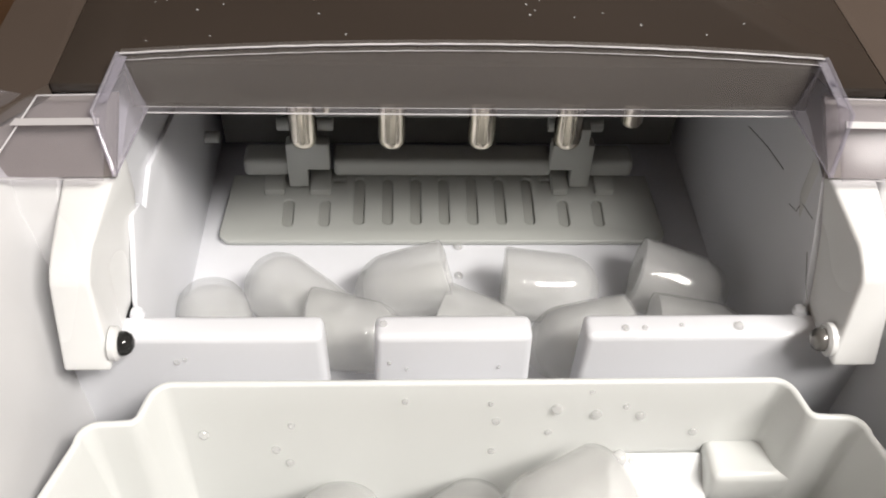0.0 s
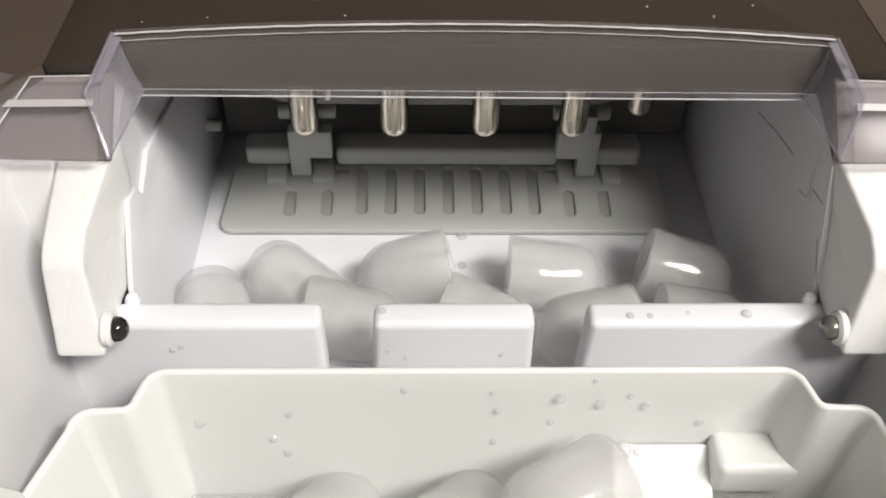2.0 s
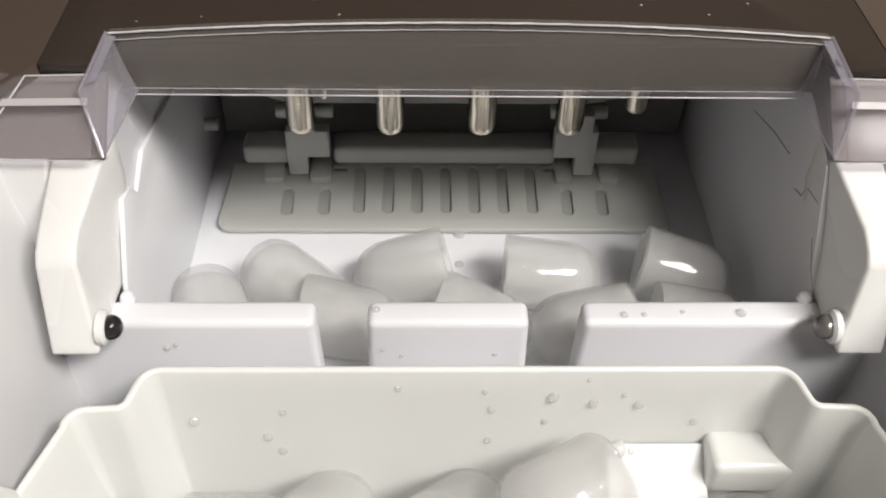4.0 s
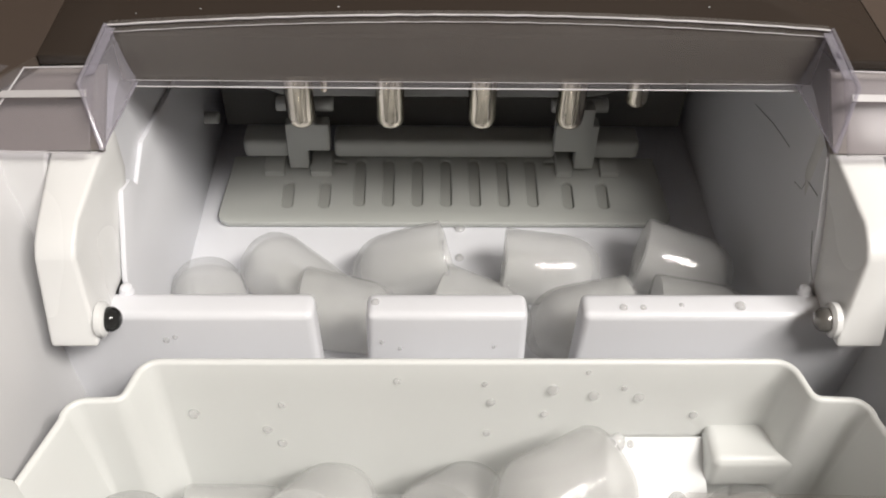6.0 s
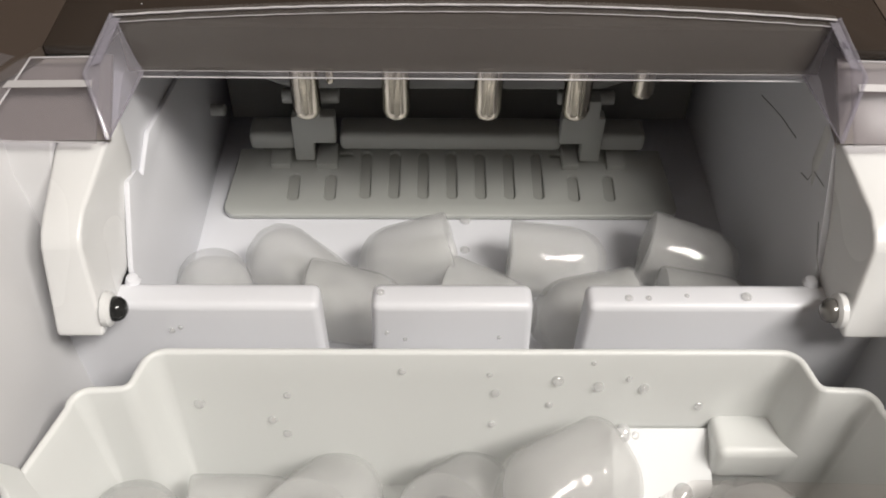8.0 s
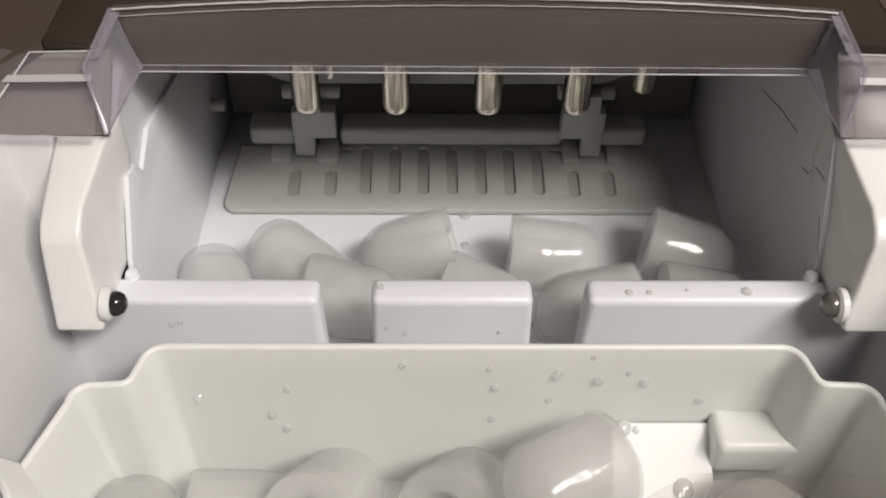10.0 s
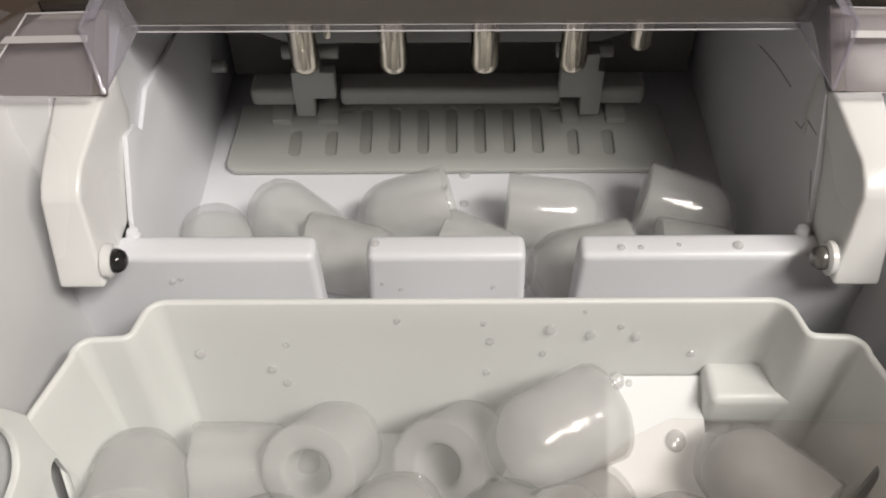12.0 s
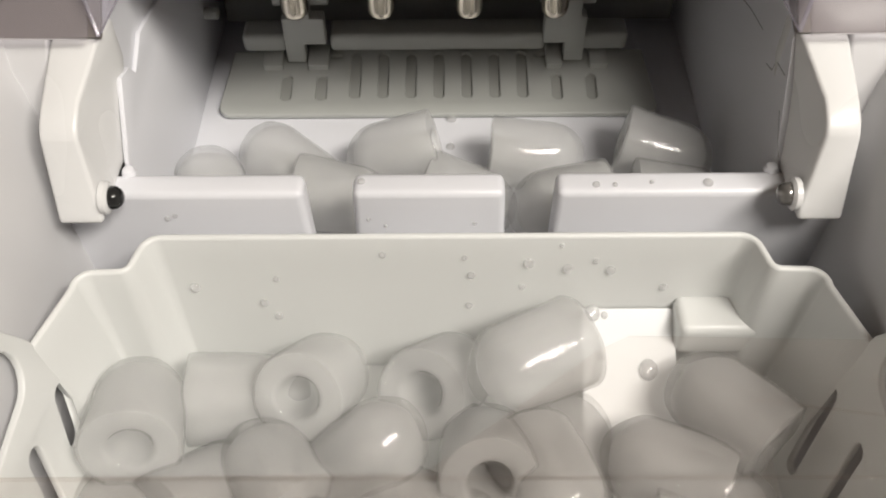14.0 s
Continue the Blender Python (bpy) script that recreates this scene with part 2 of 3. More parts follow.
def slab(corners, normal, thick):
    """A thin sheet over four or more corners, thickened along the normal."""
    bm = bmesh.new()
    n = Vector(normal).normalized() * thick
    a = [bm.verts.new(c) for c in corners]
    b = [bm.verts.new(Vector(c) + n) for c in corners]
    k = len(a)
    bm.faces.new(a)
    bm.faces.new(b[::-1])
    for i in range(k):
        bm.faces.new((a[i], a[(i + 1) % k], b[(i + 1) % k], b[i]))
    bmesh.ops.recalc_face_normals(bm, faces=bm.faces)
    return bm


YZ = Matrix(((0, 0, 1, 0), (1, 0, 0, 0), (0, 1, 0, 0), (0, 0, 0, 1)))   # (u, v, w) to (y, z, x)
XZ = Matrix(((1, 0, 0, 0), (0, 0, 1, 0), (0, 1, 0, 0), (0, 0, 0, 1)))   # (u, v, w) to (x, z, y)

# ---- the room ----
TABLE = -0.135
tagged(part("countertop", box(-2.2, 2.2, -0.35, 0.80, -1.0, TABLE, 0.004), WOOD), "dark brown wooden counter under the machine", "countertop", kind="structure")
tagged(part("floor", box(-2.2, 2.2, -2.6, 0.80, -1.1, -1.0), WOOD), "brown kitchen floor", "floor", kind="structure")
tagged(part("wall_north", box(-2.2, 2.2, 0.80, 0.90, -1.0, 1.5), WOOD), "dark brown wooden wall behind the counter", "wall", kind="structure")
tagged(part("wall_south", box(-2.2, 2.2, -2.7, -2.6, -1.0, 1.5), PAINT), "cream painted kitchen wall", "wall", kind="structure")
tagged(part("wall_east", box(2.2, 2.3, -2.6, 0.80, -1.0, 1.5), PAINT), "cream painted kitchen wall", "wall", kind="structure")
tagged(part("wall_west", box(-2.3, -2.2, -2.6, 0.80, -1.0, 1.5), PAINT), "cream painted kitchen wall", "wall", kind="structure")
tagged(part("ceiling", box(-2.3, 2.3, -2.7, 0.90, 1.5, 1.6), CEIL), "white painted ceiling", "ceiling", kind="structure")

# ---- the ice maker ----
machine = new("ice_maker")
machine.location = (0, 0, TABLE)
bpy.context.view_layer.update()


def fixed(name, bm, material, label="", parent=None, smooth=True):
    """A part of the machine, kept where it is in the room."""
    ob = part(name, bm, material, None, label, smooth)
    top = parent or machine
    ob.parent = top
    ob.matrix_parent_inverse = Matrix.Translation((0, 0, -TABLE)) if top is machine else top.matrix_world.inverted()
    bpy.context.view_layer.update()
    return ob


tagged(machine, "white countertop ice maker with its lid open, full of ice", "ice maker")

# housing: leaning side walls of the front bin, from deep in the bin to the shoulder
for s in (-1, 1):
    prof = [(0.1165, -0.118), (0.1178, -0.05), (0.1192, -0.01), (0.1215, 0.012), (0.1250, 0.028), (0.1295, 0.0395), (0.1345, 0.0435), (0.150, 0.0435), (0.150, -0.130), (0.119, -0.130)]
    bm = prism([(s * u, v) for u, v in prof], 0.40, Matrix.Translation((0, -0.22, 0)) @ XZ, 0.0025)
    fixed("housing_wall", bm, HOUSING_DIMMED)
for s in (-1, 1):
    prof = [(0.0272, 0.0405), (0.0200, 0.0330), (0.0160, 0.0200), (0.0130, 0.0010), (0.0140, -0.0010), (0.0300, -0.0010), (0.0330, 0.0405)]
    fixed("shoulder", prism(prof, 0.0330, Matrix.Translation((0.1163 if s > 0 else -0.1493, 0, 0)) @ YZ, 0.0030, 5), HOUSING_DIMMED, "white rounded shoulder beside the arm")
fixed("rear_housing", box(-0.149, 0.149, 0.1805, 0.359, -0.130, 0.0540, 0.003), WHITE)
fixed("base_plate", box(-0.146, 0.146, -0.230, 0.355, TABLE, -0.1300, 0.0015), COVER, "grey base plate")
fixed("housing_front", box(-0.150, 0.150, -0.235, -0.2205, -0.130, 0.043, 0.004), WHITE)
fixed("bin_floor", box(-0.1165, 0.1165, -0.22, 0.0, -0.130, -0.112), WHITE)

# divider with two notches between the bin and the freezing chamber
half, low, top = 0.1215, -0.112, 0.0015
notch = [(-0.0447, -0.0296), (0.0171, 0.0329)]
line = [(-half, low), (-half, top)]
for a, b in notch:
    line += [(a, top), (a + 0.0012, -0.046), (b - 0.0008, -0.046), (b, top)]
line += [(half, top), (half, low)]
fixed("divider_wall", prism(line, 0.0095, Matrix.Translation((0, 0.0008, 0)) @ XZ, 0.0024, 4), WHITE, "white notched divider, wet with droplets")

# freezing chamber: floor, two side walls, back wall
FLOOR = -0.050
fixed("chamber_floor", box(-0.1165, 0.1165, 0.0105, 0.165, FLOOR - 0.01, FLOOR), WHITE)
for s in (-1, 1):
    front = 0.0106 if s > 0 else 0.0360
    shape = [(front, FLOOR + 0.0002), (front, 0.0005), (max(front, 0.0300), 0.0385), (0.0500, 0.0452), (0.1648, 0.0452), (0.1648, FLOOR + 0.0002)]
    bm = prism(shape, 0.0140, Matrix.Translation((0.1009 if s > 0 else -0.1156, 0, 0)) @ YZ)
    fixed("chamber_wall", bm, WHITE)
fixed("chamber_back", box(-0.1165, 0.1165, 0.1650, 0.172, FLOOR, 0.0555), WHITE)

# liner plates on the chamber walls, with a stepped front edge
edge = [(0.1600, 0.0060), (0.0980, 0.0125), (0.0545, 0.0212), (0.0412, 0.0155), (0.0375, 0.0210), (0.0295, 0.0232), (0.0145, 0.0030), (0.0125, -0.0020), (0.0115, -0.0480), (0.1600, -0.0480)]
for s in (-1, 1):
    if s < 0:
        bm = prism(edge, 0.0016, Matrix.Translation((-0.1016, 0, 0)) @ YZ, 0.0003, 2)
        fixed("liner_plate", bm, WHITE, "thin white liner with a stepped edge")
    fixed("ball_joint", revolved([(0, -0.0024), (0.0017, -0.0017), (0.0024, 0), (0.0017, 0.0017), (0, 0.0024)], 14, Matrix.Translation((s * 0.0995, 0.0105, 0.0012))), WHITE)

# white arms with their bolts
for s in (-1, 1):
    prof = [(0.0262, 0.0395), (0.0060, 0.0322), (0.0016, 0.0298), (-0.0012, 0.0268), (-0.0028, 0.0225), (-0.0105, 0.0010), (0.0000, 0.0002), (0.0200, 0.0010), (0.0385, 0.0250), (0.0385, 0.0395)]
    x0 = 0.1007 if s > 0 else -0.1158
    bm = prism(prof, 0.0151, Matrix.Translation((x0, 0, 0)) @ YZ, 0.0012, 3)
    cuts = [((0, y, 0), (0, 1, 0)) for y in (0.0, 0.008, 0.0145, 0.021, 0.0275, 0.034)] + [((0, 0, z), (0, 0, 1)) for z in (0.004, 0.0095, 0.015, 0.0205, 0.026, 0.033)]
    for spot, way in cuts:
        bmesh.ops.bisect_plane(bm, geom=bm.verts[:] + bm.edges[:] + bm.faces[:], plane_co=spot, plane_no=way)
    for v in bm.verts:
        # the inner side flares outward towards the front and the top
        if abs(v.co.x) < 0.107:
            forward = min(1.0, max(0.0, (0.0340 - v.co.y) / 0.026))
            v.co.x += s * forward * (0.0019 + (0.0032 if s > 0 else 0.0022) * min(1.0, max(0.0, (v.co.z - 0.004) / 0.022)))
    arm = fixed("arm", bm, ARM, "glossy white bent arm")
    turn = Matrix.Translation((s * 0.1026, -0.0048, 0.0066)) @ Matrix.Rotation(radians(-90 * s), 4, "Y")
    collar = fixed("collar", revolved([(0, 0.0), (0.0050, 0.0), (0.0050, 0.0016), (0.0040, 0.0024), (0.0030, 0.0024), (0.0, 0.0022)], 24, turn), ARM, "", arm)
    bolt = DARK if s < 0 else BOLT
    fixed("bolt", revolved([(0.0034, 0.0022), (0.0036, 0.0030), (0.0034, 0.0042), (0.0026, 0.0054), (0.0013, 0.0061), (0, 0.0063)], 20, turn), bolt, "dark domed bolt" if s < 0 else "grey metal domed bolt", arm)

# top panel behind the shield, with side bands
brow = [(-0.1185, 0.0438), (-0.1028, 0.0438), (-0.1005, 0.0560), (0.1005, 0.0560), (0.1028, 0.0438), (0.1180, 0.0438), (0.1180, 0.36), (-0.1185, 0.36)]
fixed("top_panel", prism(brow, 0.0035, Matrix.Translation((0, 0, 0.0565)), 0.0006, 2), PANEL, "dark brown glossy lid panel with water specks")
for s in (-1, 1):
    fixed("side_band", slab([(s * 0.1190, 0.0445, 0.0590), (s * 0.1440, 0.0250, 0.0540), (s * 0.1440, 0.36, 0.0560), (s * 0.1185, 0.36, 0.0590)], (0, 0, -1), 0.004), BAND, "brown band beside the lid panel")
fixed("cover_front", box(-0.0985, 0.0985, 0.0540, 0.0560, 0.0460, 0.0595), COVER)
fixed("cover_floor", box(-0.0985, 0.0985, 0.0560, 0.1640, 0.0460, 0.0480), COVER)

# clear shield: arched front face, bottom lip, returns and wings
shield = fixed("shield", box(-0.0975, 0.0975, 0.0500, 0.0514, 0.0455, 0.0470, 0.0004, 2), CLEAR, "clear plastic splash shield")
bm = bmesh.new()
N = 40
rows = []
for i in range(N + 1):
    u = -1 + 2 * i / N
    x, arch = 0.0995 * u, 0.0040 * (1 - u * u)
    zt = 0.0655 + arch
    rows.append([bm.verts.new(p) for p in ((x, 0.0504, 0.0470), (x, 0.0504, zt - 0.0008), (x, 0.0508, zt), (x, 0.0522, zt), (x, 0.0526, zt - 0.0008), (x, 0.0526, 0.0470))])
for a, b in zip(rows, rows[1:]):
    for j in range(6):
        bm.faces.new((a[j], a[(j + 1) % 6], b[(j + 1) % 6], b[j]))
bm.faces.new(rows[0])
bm.faces.new(rows[-1][::-1])
fixed("face", bm, GREYED, "", shield)
for s in (-1, 1):
    # folded clear return: from the face out to the corner and down to a tip
    bm = bmesh.new()
    inner, crown, outer, tip = (Vector((s * x, y, z)) for x, y, z in ((0.0958, 0.0502, 0.0465), (0.0996, 0.0503, 0.0655), (0.1058, 0.0360, 0.0560), (0.0998, 0.0245, 0.0432)))
    grid = [[bm.verts.new(inner.lerp(tip, a / 6).lerp(crown.lerp(outer, a / 6), b / 6) + Vector((s * 0.0006, 0, 0)) * math.sin(math.pi * b / 6)) for b in range(7)] for a in range(7)]
    for a in range(6):
        for b in range(6):
            bm.faces.new((grid[a][b], grid[a + 1][b], grid[a + 1][b + 1], grid[a][b + 1]))
    bmesh.ops.recalc_face_normals(bm, faces=bm.faces)
    bmesh.ops.solidify(bm, geom=bm.faces[:], thickness=0.0010)
    fixed("side_return", bm, MISTED, "", shield)
    wing = [(s * 0.1030, 0.0410, 0.0580), (s * 0.1215, 0.0410, 0.0575), (s * 0.1345, 0.0225, 0.0440), (s * 0.1030, 0.0225, 0.0435)]
    fixed("wing", bevelled(slab(wing, (0, 1, -1), 0.0018), 0.0004, 2), CLEAR, "", shield)
    ridge = [(s * 0.1040, 0.0352, 0.0546), (s * 0.1265, 0.0352, 0.0542), (s * 0.1280, 0.0336, 0.0530), (s * 0.1040, 0.0336, 0.0534)]
    fixed("ridge", slab(ridge, (0, -1, 1), 0.0006), RIDGE, "frosted white ridge", shield)
    slant = [(s * 0.0996, 0.0490, 0.0650), (s * 0.0972, 0.0494, 0.0650), (s * 0.1018, 0.0385, 0.0578), (s * 0.1042, 0.0375, 0.0575)]
    fixed("ridge", slab(slant, (0, -1, 1), 0.0005), LILAC, "", shield)
    outer = [(s * 0.1222, 0.0410, 0.0575), (s * 0.1550, 0.0480, 0.0600), (s * 0.1650, 0.0220, 0.0560), (s * 0.1352, 0.0225, 0.0440)]
    fixed("outer_wing", bevelled(slab(outer, (0, 1, -1), 0.0018), 0.0004, 2), CLEAR, "", shield)
    back = [(s * 0.1010, 0.0455, 0.0560), (s * 0.1345, 0.0440, 0.0550), (s * 0.1400, 0.0270, 0.0400), (s * 0.1010, 0.0270, 0.0405)]
    fixed("wing_backing", slab(back, (0, 1, -1), 0.002), WING, "smoky grey shoulder under the clear wing")



def rod(points, r):
    """A thin round bead along a line of points."""
    bm = bmesh.new()
    rings = []
    for i, p in enumerate(points):
        a, b = Vector(points[max(0, i - 1)]), Vector(points[min(len(points) - 1, i + 1)])
        q = (b - a).to_track_quat("Z", "Y").to_matrix()
        rings.append([bm.verts.new(Vector(p) + q @ Vector((r * math.cos(k * math.pi / 4), r * math.sin(k * math.pi / 4), 0))) for k in range(8)])
    for a, b in zip(rings, rings[1:]):
        for k in range(8):
            bm.faces.new((a[k], a[(k + 1) % 8], b[(k + 1) % 8], b[k]))
    bm.faces.new(rings[0][::-1])
    bm.faces.new(rings[-1])
    return bm


# dark open seams of the liner
for line in (((0.0863, 0.0135), (0.0678, 0.0192), (0.0523, 0.0223)), ((0.0414, 0.0174), (0.0360, 0.0192), (0.0349, 0.0239), (0.0260, 0.0255)), ((0.0214, 0.0158), (0.0154, 0.0085), (0.0111, 0.0058))):
    fixed("seam", rod([(0.1008, y, z) for y, z in line], 0.00013), SEAM, "dark open seam in the liner")

# pale beads painted as the gleam along the clear shield's edges
arch_line = [(0.0995 * u / 20, 0.0500, 0.0655 + 0.0040 * (1 - (u / 20) ** 2) + 0.00007 * math.sin(u * 2.7)) for u in range(-20, 21)]
fixed("top_edge", rod(arch_line, 0.00030), EDGE_GLEAM, "pale bead for the gleam on the clear shield's upper edge", shield)
fixed("inner_edge", rod([(x, 0.0500, z - 0.0022) for x, y, z in arch_line], 0.00012), EDGE_GLEAM, "", shield)
fixed("bottom_edge", rod([(-0.0965, 0.0500, 0.0453), (0.0965, 0.0500, 0.0450)], 0.00024), EDGE_GLEAM, "", shield)
fixed("bottom_edge", rod([(-0.0965, 0.0498, 0.0476), (0.0965, 0.0498, 0.0474)], 0.00009), EDGE_GLEAM, "", shield)
for s in (-1, 1):
    fixed("return_edge", rod([(s * 0.0998, 0.0503, 0.0657), (s * 0.1060, 0.0360, 0.0562), (s * 0.1000, 0.0243, 0.0430)], 0.0007), LILAC, "", shield)
    fixed("return_edge", rod([(s * 0.0996, 0.0500, 0.0655), (s * 0.0958, 0.0500, 0.0465), (s * 0.0998, 0.0243, 0.0430)], 0.0003), LILAC, "", shield)
    fixed("wing_edge", rod([(s * 0.1025, 0.0410, 0.0582), (s * 0.1215, 0.0410, 0.0577), (s * 0.1345, 0.0225, 0.0442)], 0.00030), EDGE_GLEAM, "", shield)
    fixed("wing_edge", rod([(s * 0.1025, 0.0223, 0.0434), (s * 0.1345, 0.0223, 0.0439)], 0.00020), EDGE_GLEAM, "", shield)

# added lumps that stand for the sparkle on the shield's right corner
bm = bmesh.new()
random.seed(3)
for i in range(7):
    m = Matrix.Translation((0.1010 + random.uniform(-0.0008, 0.0012), 0.0445 + random.uniform(-0.002, 0.002), 0.0612 + random.uniform(-0.0015, 0.0015)))
    bmesh.ops.create_icosphere(bm, subdivisions=1, radius=random.uniform(0.0003, 0.0008), matrix=m)
fixed("corner_sparkle", bm, LILAC, "small clear lumps for the sparkle at the shield's corner", shield)

# clear cover over the front of the bin
pane = [(-0.1290, -0.1130, 0.0440), (-0.0050, -0.1120, 0.0440), (0.0300, -0.0850, 0.0440), (0.0380, -0.0808, 0.0440), (0.1290, -0.0830, 0.0440), (0.1290, -0.2200, 0.0440), (-0.1290, -0.2200, 0.0440)]
cover = fixed("front_cover", bevelled(slab(pane, (0, 0, 1), 0.0012), 0.0004, 2), PANE, "clear plastic cover over the front of the bin")
fixed("cover_line", box(-0.1280, 0.1280, -0.1139, -0.1131, 0.0453, 0.0458, 0.0002, 2), PANE, "", cover)
# added slanted strip in place of a bright line reflected in the cover
fixed("cover_line", slab([(0.0600, -0.0965, 0.0453), (0.1280, -0.1060, 0.0453), (0.1280, -0.1067, 0.0453), (0.0600, -0.0969, 0.0453)], (0, 0, 1), 0.0006), PANE, "", cover)

# freezing fingers
for x in (-0.0570, -0.0250, 0.0077, 0.0394):
    lean = pose(x, 0.097, -0.0042, 0, 0, 0)
    fixed("finger", revolved([(0, 0), (0.0022, 0.0002), (0.0040, 0.0009), (0.0048, 0.0022), (0.0051, 0.0045), (0.0051, 0.0500)], 24, lean), STEEL, "polished steel freezing finger")
fixed("finger", revolved([(0, 0), (0.0034, 0.0010), (0.0042, 0.0026), (0.0043, 0.0475)], 24, pose(0.0648, 0.1060, -0.0015)), STEEL, "polished steel freezing finger")
fixed("finger", revolved([(0, 0), (0.0012, 0.0004), (0.0015, 0.0015), (0.0015, 0.0410)], 16, pose(-0.0490, 0.1040, 0.0050)), STEEL, "thin steel probe")

# water tray swung up behind the fingers
tray_line = stadium(-0.0070, 0.0300, 0.0840, 0.0330, 0, 16)
fixed("water_tray", plate(tray_line, [], 0.004, Matrix.Translation((0, 0.1145, 0)) @ XZ, 0.0012), TRAY, "dark grey water tray swung up")
# added plate, coloured as the shade before the white chamber back
fixed("rear_shade_plate", box(-0.0980, 0.0980, 0.150, 0.153, -0.046, 0.0455), REAR_SHADE, "added grey plate for the shade at the chamber's back")

# shovel: slotted plate, hinge bar and brackets
SLOPE = 9.0
base = pose(-0.0045, 0.0905, FLOOR + 0.0018, SLOPE)
w, d = 0.0882, 0.0365
outline = []
for sx, sy in ((-1, 0), (1, 0)):
    for i in range(7):
        a = math.pi + (math.pi / 2) * i / 6 if sx < 0 else 1.5 * math.pi + (math.pi / 2) * i / 6
        outline.append((sx * (w - 0.004) + 0.004 * math.cos(a), 0.004 + 0.004 * math.sin(a)))
outline += [(w - 0.003, d * 0.9), (w - 0.012, d * 0.9), (w - 0.012, d), (-w + 0.012, d), (-w + 0.012, d * 0.9), (-w + 0.003, d * 0.9)]
holes = [stadium(-0.0342 + 0.01150 * i, 0.0200, 0.0029, 0.0130) for i in range(7)]
holes += [stadium(u, 0.0135, 0.0029, 0.0075) for u in (-0.0625, -0.0480, 0.0489, 0.0630)]
holes += [stadium(u, 0.0302, 0.0034, 0.0016) for u in (-0.0425, 0.0432)]
shovel = fixed("shovel", plate(outline, holes, 0.0028, base, 0.0007), SHOVEL, "slotted ice shovel, its grey darkened for shade")
# added sheet under the slots, coloured as the shade in them
sheet_outline = [(-0.0680, 0.0050), (0.0680, 0.0050), (0.0680, 0.0345), (-0.0680, 0.0345)]
fixed("slot_shade_sheet", prism(sheet_outline, 0.0014, base @ Matrix.Translation((0, 0, -0.0016)), 0.0003, 1), SLOT_SHADE, "added grey sheet for the shade inside the slots", shovel)
bar_y, bar_z = 0.1235, -0.0335
for a, b in ((-0.0850, -0.0665), (-0.0490, 0.0400), (0.0545, 0.0735)):
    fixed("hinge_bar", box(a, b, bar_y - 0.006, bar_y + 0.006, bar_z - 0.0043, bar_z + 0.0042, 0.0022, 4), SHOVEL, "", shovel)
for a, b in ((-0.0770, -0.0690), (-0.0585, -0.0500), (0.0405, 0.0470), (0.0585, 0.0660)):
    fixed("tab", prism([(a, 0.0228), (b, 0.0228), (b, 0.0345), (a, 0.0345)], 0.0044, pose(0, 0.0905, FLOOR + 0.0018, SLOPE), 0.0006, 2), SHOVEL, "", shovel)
fixed("peg", revolved([(0, 0), (0.0025, 0.0), (0.0025, 0.005), (0.002, 0.0056), (0, 0.0056)], 16, pose(-0.1000, 0.1260, -0.0240, 0, 90, 0)), SHOVEL)
for x, s in ((-0.0585, 1), (0.0470, -1)):
    shape = [(-0.0085, -0.0075), (-0.0005, -0.0075), (-0.0005, 0.0015), (0.0085, 0.0015), (0.0085, 0.0145), (0.0030, 0.0145), (0.0030, 0.0225), (-0.0060, 0.0225), (-0.0060, 0.0145), (-0.0085, 0.0145)]
    shape = [(u * s, v) for u, v in shape]
    fixed("bracket", prism(shape, 0.006, Matrix.Translation((x, bar_y - 0.0085, bar_z)) @ XZ, 0.0008, 2), SHOVEL, "", shovel)
    fixed("hinge_pin", revolved([(0, -0.011), (0.0026, -0.011), (0.0030, -0.0104), (0.0030, 0.0104), (0.0026, 0.011), (0, 0.011)], 16, pose(x - 0.001 * s, bar_y, bar_z + 0.0185, 0, 90, 0)), SHOVEL, "", shovel)

# ---- the ice basket ----
BZ = -0.070
basket = new("ice_basket")
basket.location = (0, -0.08, BZ - 0.002)
bpy.context.view_layer.update()
tagged(basket, "pale grey plastic ice basket filled with bullet ice", "ice basket")


def in_basket(name, bm, label="", parent=None, mat=None):
    ob = part(name, bm, mat or BASKET, None, label)
    ob.parent = parent or basket
    ob.matrix_parent_inverse = ob.parent.matrix_world.inverted()
    bpy.context.view_layer.update()
    return ob


def ease(a, b, t):
    t = max(0.0, min(1.0, t))
    return a + (b - a) * t * t * (3 - 2 * t)


def arc(cx, cy, r, a0, a1, steps):
    return [(cx + r * math.cos(radians(a0 + (a1 - a0) * k / steps)), cy + r * math.sin(radians(a0 + (a1 - a0) * k / steps))) for k in range(steps + 1)]


